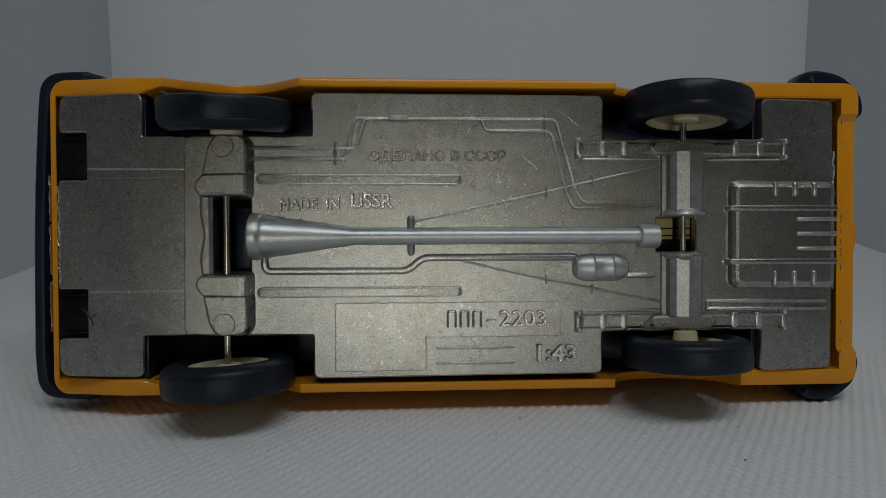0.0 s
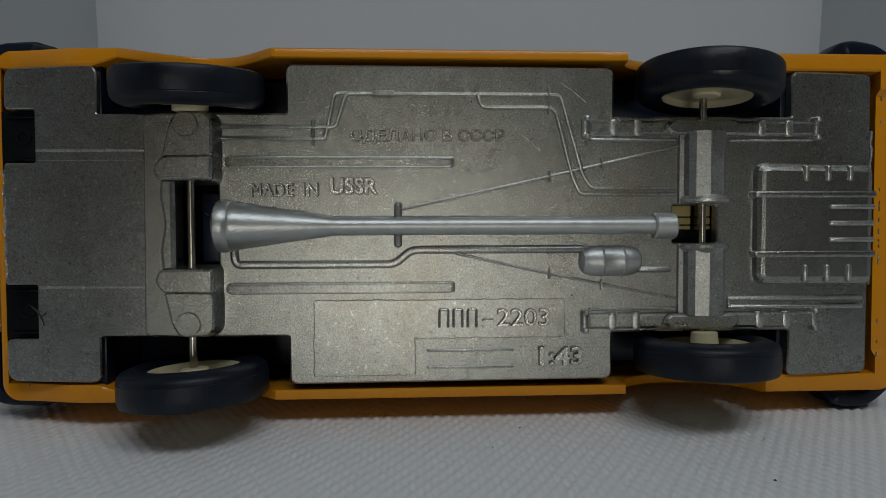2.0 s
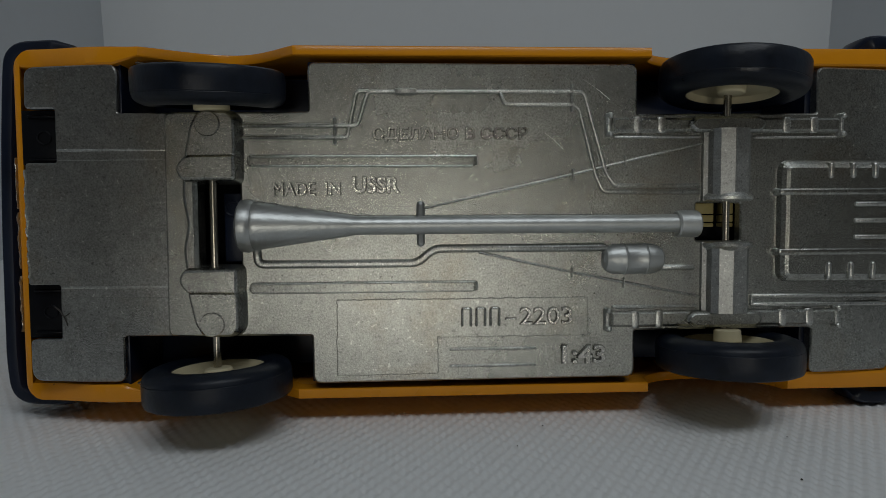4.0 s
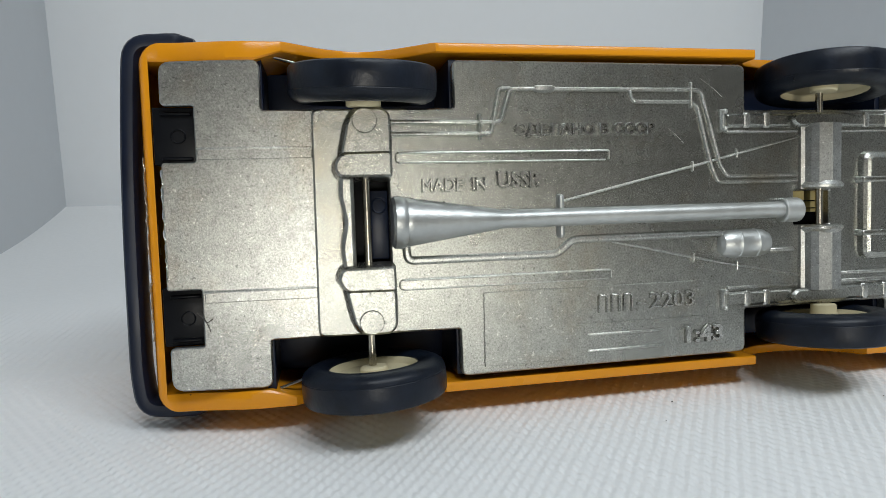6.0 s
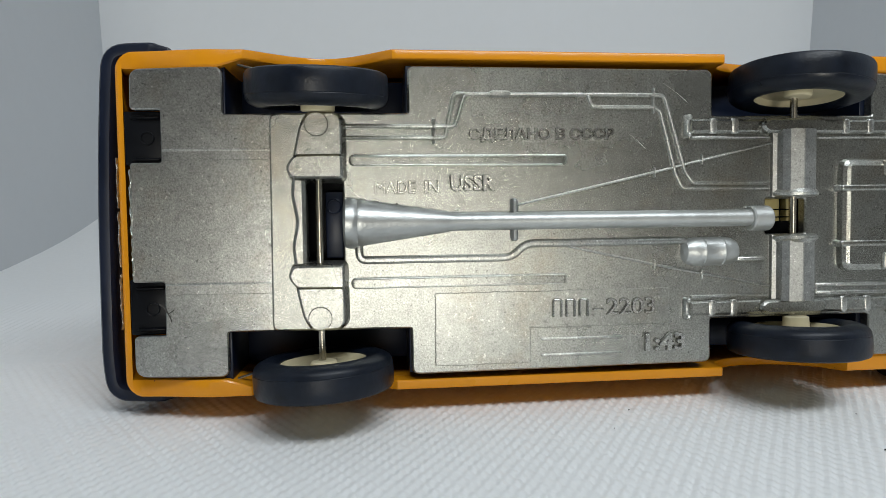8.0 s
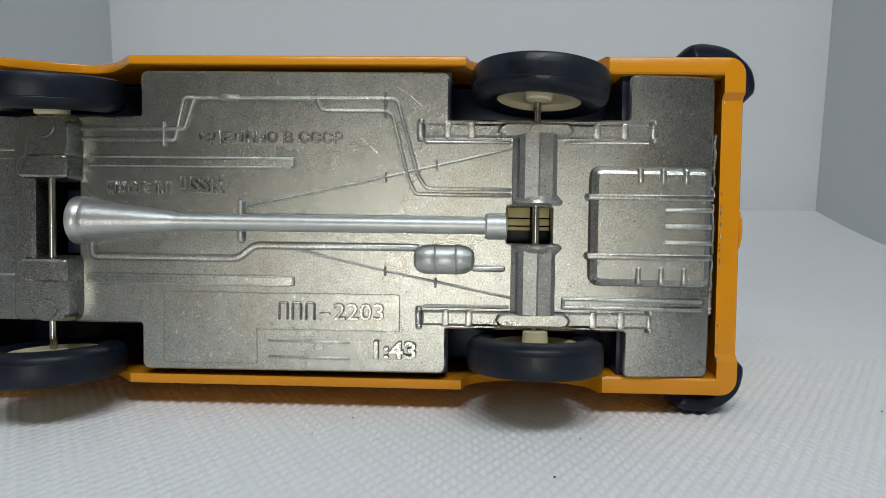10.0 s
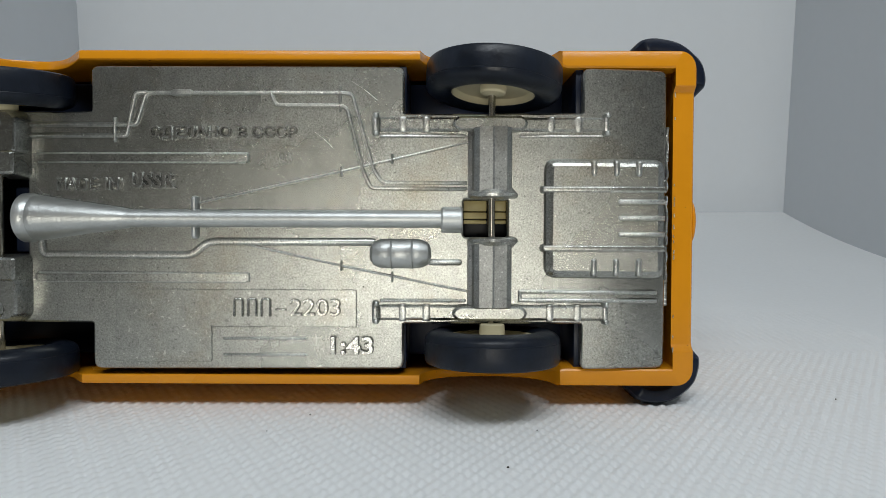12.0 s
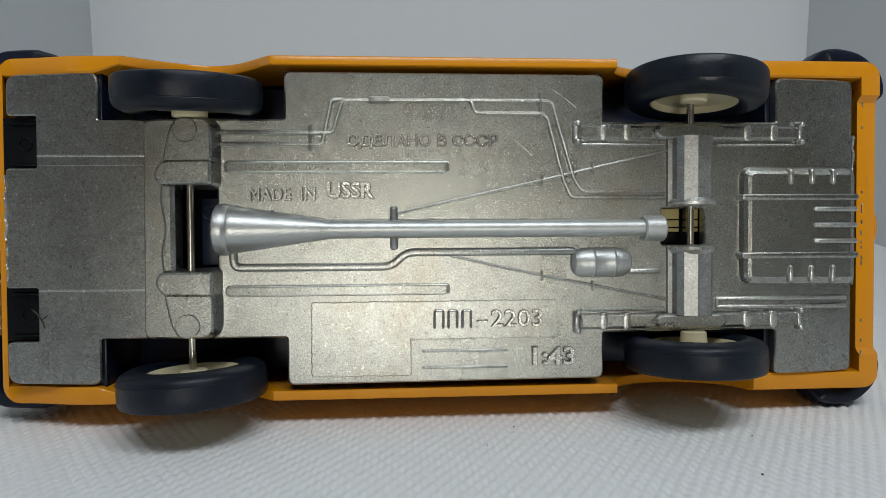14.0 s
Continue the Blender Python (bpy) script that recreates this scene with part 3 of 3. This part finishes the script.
# rear axle
def axle_half(s):
    bm = bmesh.new()
    section = [(-3.3, 0.3), (-3.2, -0.55), (-2.7, -0.75), (-2.45, -1.6), (-1.8, -2.3), (-0.12, -2.6), (0, -2.68), (0.12, -2.6), (1.7, -2.35), (2.35, -1.6), (2.6, 0.3)]
    ends = [[bm.verts.new((32.55 + x, y, z * s)) for x, y in section] for z in (2.6, 11.6)]
    for i in range(len(section)):
        bm.faces.new((ends[0][i - 1], ends[0][i], ends[1][i], ends[1][i - 1]))
    for ring in ends:
        bm.faces.new(ring)
    part("axle_tube", bm, AXLE_TUBE, base, smooth=False)
    bm = lathe([(0.05, 2.5), (2.9, 2.55), (3.25, 2.75), (3.3, 3.1), (3.0, 3.45), (2.5, 4.0), (2.2, 4.7), (0.05, 4.8)], "z", (32.6, 0, 0), 40)
    bmesh.ops.scale(bm, vec=(1, 0.92, s), verts=bm.verts)
    part("axle_flange", bm, RIB, base)
    # leaf spring with its shackles and bands
    z0, z1 = (11.25, 13.1) if s > 0 else (-11.45, -13.45)
    zm = (z0 + z1) / 2
    spring = part("leaf_spring", slab(rounded([(17.6, z1), (47.3, z1), (47.3, z0), (17.6, z0)], 0.3), [], -0.6, 0.3, 0.35), PAN, base)
    part("spring_pad", slab(rounded([(28.0, zm + 1.0), (36.4, zm + 1.0), (37.2, zm), (36.4, zm - 1.0), (28.0, zm - 1.0), (27.1, zm)], 0.6), [], -1.5, 0.2, 0.35), PAN, spring)
    for x in (20.8, 23.9, 40.1, 43.7):
        part("spring_band", ridge([(x, z0 + 0.35 * s), (x, z1 - 0.35 * s)], 1.0, 0.1, -0.57), RIB, spring)
    for x in (17.2, 47.3):
        part("shackle", ridge([(x, zm - 1.15), (x, zm + 1.15)], 0.9, 0.7), RIB, spring)
        for dz in (-1.15, 1.15):
            bm = bmesh.new()
            bmesh.ops.create_icosphere(bm, subdivisions=2, radius=0.42, matrix=Matrix.Translation((x + 0.15, -0.6, zm + dz)))
            part("shackle_bolt", bm, RIB, spring)
    part("spring_rail", ridge([(18.0, z0 - 0.55 * s), (28.9, z0 - 0.55 * s)], 0.5, 0.45), RIB, spring)
    part("spring_rail", ridge([(36.2, z0 - 0.55 * s), (46.8, z0 - 0.55 * s)], 0.4, 0.35), RIB, spring)


axle_half(1)
axle_half(-1)

# fuel tank
tank = part("fuel_tank", slab(rounded([(39.5, 7.6), (54.7, 7.45), (54.75, -7.75), (39.5, -7.65)], [1.4, 1.1, 1.1, 1.4]), [], -1.25, 0.3, 0.85, draft=0.3, depth=0.5), PAN, base, smooth=False)
for z in (3.7, -3.95):
    part("tank_strap", ridge([(39.3, z), (54.6, z)], 0.8, 0.13, -1.25, flat=0.5), PAN, tank)
    part("strap_end", ridge([(39.2, z - 0.1), (39.2, z + 0.1)], 0.95, 1.1), RIB, tank)
for x in (45.6, 48.5, 51.4):
    part("tank_rib", ridge([(x, 5.7), (x, 7.1)], 0.8, 0.36, -1.18), RIB, tank)
    part("tank_rib", ridge([(x, -7.2), (x, -5.6)], 0.8, 0.36, -1.18), RIB, tank)
for z in (2.1, 0.0, -2.1):
    part("tank_bar", ridge([(49.0, z), (54.5, z)], 0.65, 0.32, -1.25), RIB, tank)
for z in (-9.65, -10.75):
    part("rear_bead", ridge([(36.3, z), (54.0, z - 0.12)], 0.55, 0.3), RIB, base)
part("rear_bead_end", ridge([(36.2, -9.65), (36.2, -10.75)], 0.5, 0.3), RIB, base)

# cast lettering; the maker's mark is plain strokes
lettering("lettering", "СДЕЛАНО В СССР", -12.4, 10.05, 19.4, 1.9, LETTER, base, "raised cast lettering", thick=0.004)
lettering("lettering", "MADE", -24.65, 3.45, 5.25, 1.7, LETTER, base, "raised cast lettering", thick=-0.012)
lettering("lettering", "IN", -18.25, 3.5, 1.9, 1.7, LETTER, base, "raised cast lettering", thick=-0.012)
lettering("lettering", "USSR", -14.95, 3.7, 6.05, 2.2, LETTER, base, "raised cast lettering", thick=0.012)
lettering("lettering", "-", 4.05, -12.3, 1.5, 0.3, LETTER, base, "raised cast dash")
lettering("lettering", "2203", 5.9, -13.0, 6.8, 2.35, LETTER, base, "raised cast numerals", thick=-0.012)
lettering("lettering", "1:43", 11.3, -18.1, 5.75, 2.5, LETTER, base, "raised cast numerals", thick=0.008)
for x in (-1.5, 0.3, 2.1):
    part("mark_bar", ridge([(x + 0.15, -12.95), (x + 0.15, -10.75), (x + 1.25, -10.75), (x + 1.25, -12.95)], 0.4, 0.6, r=0.3), LETTER, base)

# name panel: a fine stepped outline and two rules
panel = [(-17.1, -9.5), (14.75, -9.5), (14.75, -14.45), (-4.4, -14.45), (-4.4, -19.1), (-17.15, -19.1)]
uneven = []
for a, b in zip(panel, panel[1:] + panel[:1]):
    steps = int(math.dist(a, b) / 0.35)
    for i in range(steps):
        f = i / steps
        uneven.append((a[0] + (b[0] - a[0]) * f + random.gauss(0, 0.045), a[1] + (b[1] - a[1]) * f + random.gauss(0, 0.045)))
part("name_panel", slab(uneven, [], -0.2, 0.2, 0.09), PANEL, base, "smooth stepped name panel")
for z in (-16.0, -18.15):
    part("panel_rule", ridge([(-2.8, z), (8.0, z)], 0.38, 0.22), RIB, base)

# wheels
def tyre_profile(w):
    return [(5.4, 0.5), (5.75, 0.2), (6.6, 0.0), (7.4, 0.02), (7.75, 0.2), (8.05, 0.3), (8.45, 0.62), (8.62, 0.95), (8.7, 1.3), (8.66, 1.38), (8.73, 1.46),
            (8.76, w * 0.6), (8.72, w - 0.6), (8.55, w - 0.25), (8.1, w - 0.05), (7.2, w), (6.2, w - 0.1), (5.4, w - 0.5)]


def rim_profile(w):
    return [(0.05, 0.6), (0.9, 0.6), (1.5, 0.65), (1.68, 0.85), (1.75, 1.55), (3.6, 1.75), (4.8, 1.35), (5.1, 0.75), (5.3, 0.6), (5.5, 0.7), (5.5, w - 0.6), (4.6, w - 1.0), (0.05, w - 1.0)]


AXLE = -1.2


def wheel(x, z_inner, s, tilt=0.0, lean=0.0):
    """A wheel whose inner face is at z_inner, on the side s; tilt: its wobble about the line of sight."""
    w = 4.4
    hub = new("wheel")
    hub.parent = van
    hub.matrix_local = pose(x * MM, AXLE * MM, z_inner * MM, lean, tilt, 0) @ (Matrix.Identity(4) if s > 0 else pose(0, 0, 0, 180, 0, 0))
    part("tyre", lathe(tyre_profile(w), "z", (0, 0, 0), 72, closed=True), RUBBER, hub, "black rubber tyre")
    part("rim", lathe(rim_profile(w), "z", (0, 0, 0), 48), CREAM, hub, "cream plastic rim")
    return hub


front_wheel = wheel(-31.5, 14.1, 1, 0.5, 7.0)
part("hub_peg", lathe([(0.05, -0.4), (1.9, -0.4), (2.1, -0.25), (2.1, 0.8), (0.05, 0.8)], "z", (0, 0, 0), 24), CREAM, front_wheel)
wheel(-31.5, -16.9, -1, -2.6, -2.5)
wheel(32.4, 15.3, 1, 4.0, -3.0)
rear_wheel = wheel(32.5, -14.5, -1, 0.0, -3.0)
part("hub_peg", lathe([(0.05, -0.75), (1.4, -0.75), (1.6, -0.6), (1.7, 0.7), (0.05, 0.7)], "z", (0, 0, 0), 24), CREAM, rear_wheel)
for x, z0, z1 in ((-31.6, -17.4, 15.0), (32.4, -15.0, 17.5)):
    part("axle", lathe([(0.05, z0), (0.48, z0), (0.48, z1), (0.05, z1)], "z", (x, AXLE if x < 0 else -0.4, 0), 20), STEEL, van, "steel axle rod")

# dark inside: wheel wells, inner tub, gear; tub and gear backing coloured as shade
def well(x0, x1, s):
    zz = sorted((12.8 * s, 20.2 * s))
    roof = part("wheel_well", box(x0 - 0.3, x1 + 0.3, 11.5, 12.8, *zz, 0.1), PLASTIC, van, "black plastic wheel well")
    part("well_wall", box(x0 - 0.9, x0 + 0.15, 1.5, 11.4, *zz, 0.1), PLASTIC, roof)
    part("well_wall", box(x1 - 0.15, x1 + 0.9, 1.5, 11.4, *zz, 0.1), PLASTIC, roof)


for s in (1, -1):
    well(-43.4, -20.3, s)
    well(21.0, 43.8, s)
part("inner_tub", box(-53.6, 54.0, 6.5, 30, -13.2, 13.2, 0.5), DARK, van, "dark interior tub, shade of the hollow in its colour")
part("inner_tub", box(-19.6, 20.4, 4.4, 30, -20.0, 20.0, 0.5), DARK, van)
block = part("gearbox_block", box(-31.0, -28.75, 0.9, 6.0, -4.7, 3.9, 0.25), PLASTIC, van, "black plastic gearbox block")
part("block_ring", lathe([(0.75, 1.0), (0.8, 0.72), (0.9, 0.66), (1.0, 0.72), (1.05, 1.0)], "y", (-29.9, 0, 2.0), 24, closed=True), PLASTIC, block)
gear = part("gear_block", box(28.5, 34.8, 3.0, 6.4, -2.8, 2.7, 0.1), DARK, van, "near-black backing for shade between amber brass gear teeth")
for z0, z1 in ((0.95, 2.35), (-0.1, 0.8), (-0.75, -0.25)):
    for x0, x1 in ((28.8, 31.9), (32.9, 34.5)):
        part("gear_tooth", box(x0, x1, 1.7, 3.2, z0, z1, 0.12), AMBER, gear)
for s in (1, -1):
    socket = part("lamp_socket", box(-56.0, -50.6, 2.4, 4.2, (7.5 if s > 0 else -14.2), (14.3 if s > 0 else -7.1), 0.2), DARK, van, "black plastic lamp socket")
    part("socket_ring", lathe([(0.7, 2.5), (0.72, 2.25), (0.8, 2.2), (0.88, 2.25), (0.9, 2.5)], "y", (-53.2, 0, 10.9 * s), 28, closed=True), DARK, socket)
    for z in (8.2, 13.5):
        part("socket_rib", ridge([(-54.9, z * s), (-51.8, z * s)], 0.5, 0.4, 2.4), DARK, socket)

# bumpers
def bumper_profile(o0, o1, y0, y1):
    c, r, out = ((o0 + o1) / 2, (y0 + y1) / 2), ((o1 - o0) / 2, (y1 - y0) / 2), []
    for k in range(16):
        a = 2 * math.pi * k / 16
        cx, cy = math.cos(a), math.sin(a)
        out.append((c[0] + r[0] * math.copysign(abs(cx) ** 0.6, cx), c[1] + r[1] * math.copysign(abs(cy) ** 0.6, cy)))
    return out


line = soft_line([(-51.6, 22.9), (-54, 22.9), (-58.8, 22.6), (-59.2, 18), (-59.7, 9), (-59.95, 0), (-60.05, -9), (-60.1, -18), (-59.6, -22.6), (-54, -22.9), (-51.6, -22.9)], 3.2, 6)
part("front_bumper", tube(line, bumper_profile(-1.1, 1.1, 5.1, 10.0)), PLASTIC, van, "black plastic front bumper")
for s, line in ((1, [(51.6, 22.2), (53.8, 23.5), (57.6, 22.9), (60.1, 20.6), (60.5, 18.6), (59.9, 17.0)]),
                (-1, [(51.2, -22.2), (53.4, -24.0), (57.0, -24.0), (59.6, -21.8), (60.1, -19.4), (59.7, -17.8)])):
    part("rear_bumper", tube(soft_line(line, 2.6, 6), bumper_profile(-1.25, 1.25, 2.2, 8.0)), PLASTIC, van, "black plastic corner bumper")

# small wear on the pan
for a, b in (((14.0, 17.9), (17.4, 15.4)), ((9.2, 11.2), (11.5, 9.2))):
    part("scratch", ridge([a, ((a[0] + b[0]) / 2 + 0.1, (a[1] + b[1]) / 2 + 0.08), b], 0.05, 0.015), SCRATCH, base)
for x0, z0, x1, z1 in ((-16.9, -17.4, -12.8, -19.0), (-13.6, -16.2, -8.6, -18.8), (-16.9, -12.9, -12.4, -13.2)):
    part("scratch", ridge([(x0, z0), ((x0 + x1) / 2 - 0.3, (z0 + z1) / 2 + 0.45), (x1, z1)], 0.05, 0.02, -0.15, r=3.0), SCRATCH, base)
# a fibre caught in the front notch
part("fibre", ridge([(-51.9, -10.1), (-51.3, -10.6), (-50.9, -11.4), (-50.2, -10.9)], 0.12, 0.1, 0.85, r=0.5), SPECK, base, "dark lint fibre")
part("fibre", ridge([(-51.2, -10.7), (-50.6, -11.9), (-50.5, -12.4)], 0.1, 0.1, 0.85, r=0.3), SPECK, base, "dark lint fibre")
# torn edges of the clear rear glazing behind the pan
for z0, z1, dx in ((12.6, 15.4, 0.0), (8.0, 9.6, 0.1), (-1.0, 2.2, 0.2), (-11.6, -9.4, 0.05)):
    bm = slab(rounded([(55.75 + dx, z0), (56.2, z0 + 0.4), (56.25, z1 - 0.5), (55.8 + dx, z1), (55.95 + dx, (z0 + z1) / 2)], 0.2), [], 4.6 + dx, 5.6, 0.15)
    part("glazing_edge", bm, GLAZING, van, "clear plastic glazing edge")
for z0, z1 in ((20.5, 19.7), (-20.3, -19.2)):
    part("metal_burr", ridge([(-42.8, z0), (-41.2, (z0 + z1) / 2 + 0.1 * (1 if z0 > 0 else -1)), (-39.4, z1)], 0.3, 0.35, 2.6, r=0.8), RIB, van, "bare metal burr")
# rough torn edge of the casting along the tail of the pan
def torn_edge(x, y, z0, z1, wide, step):
    pts = []
    for i in range(int(abs(z1 - z0) / step) + 1):
        pts.append((x + random.uniform(-0.12, 0.12), z0 + (z1 - z0) * i * step / abs(z1 - z0)))
    bm = ridge(pts, wide, 0.3, y, r=0.1)
    for v in bm.verts:
        v.co.y += random.uniform(-0.12, 0.12)
    return bm


for z0, z1 in ((12.0, 3.2), (2.9, -3.4), (-3.8, -8.4)):
    part("torn_edge", torn_edge(55.72, 1.15, z0, z1, 0.34, 0.42), RIB, base, "rough bright casting edge")
for z0, z1 in ((6.8, -1.5), (-1.9, -6.6)):
    part("torn_edge", torn_edge(-55.02, 1.3, z0, z1, 0.26, 0.45), RIB, base, "rough bright casting edge")
for z0, z1 in ((8.5, 2.2), (1.6, -6.0), (-6.5, -14.0)):
    part("bare_edge", torn_edge(-57.45, 3.6, z0, z1, 0.2, 0.7), RIB, body, "paint worn to bare metal")
for z0, z1 in ((11.2, 7.6), (-8.1, -11.7)):
    tab = part("tail_tab", box(55.7, 56.3, 2.0, 2.8, min(z0, z1), max(z0, z1), 0.15), RIB, van, "bare ribbed metal tab")
    for i in range(7):
        z = z0 + (z1 - z0) * (i + 0.5) / 7
        part("tab_rib", ridge([(55.8, z), (56.2, z + random.uniform(-0.1, 0.1))], 0.26, 0.16, 2.0), RIB, tab)
# paint chipped off the inner edge of the tail
for z in (16.2, 13.1, 4.4, 2.6, 1.9, 0.4, -1.1, -2.3, -3.0, -4.4, -5.1, -12.9, -15.6, -17.3):
    a = random.uniform(0.12, 0.3)
    part("paint_chip", ridge([(56.42, z - a), (56.42 + random.uniform(-0.05, 0.05), z + a)], random.uniform(0.08, 0.14), 0.05, 0.05), RIB, body, "bare metal chip in the paint")
# low swelling on the tail panel
bm = bmesh.new()
bmesh.ops.create_uvsphere(bm, u_segments=24, v_segments=16, radius=1.0)
bmesh.ops.scale(bm, vec=(0.5, 1.5, 2.9), verts=bm.verts)
bmesh.ops.translate(bm, vec=(59.75, 3.2, -0.3), verts=bm.verts)
part("tail_swelling", bm, PAINT, body)
# small latch on the tail
part("tail_latch", lathe([(0.05, 59.6), (1.6, 59.6), (1.6, 60.15), (1.3, 60.4), (0.05, 60.4)], "x", (0, 7.0, -1.5), 24), PAINT, van)


# dust on the sheet
def speck(x, y, size):
    bm = bmesh.new()
    bmesh.ops.create_icosphere(bm, subdivisions=1, radius=size)
    for v in bm.verts:
        v.co *= random.uniform(0.6, 1.3)
        v.co.z *= 0.6
    ob = part("dust_speck", bm, SPECK)
    ob.location = (x, y, size * 0.0004)
    return tagged(ob, "tiny dark dust speck lying on the white sheet", "dust", group="dust on the sheet")


for x, y, size in ((0.0095, -0.001, 0.13), (0.034, -0.0158, 0.15), (0.0054, -0.0064, 0.09), (0.0385, -0.0059, 0.1), (0.0819, 0.0054, 0.13)):
    speck(x, y, size)
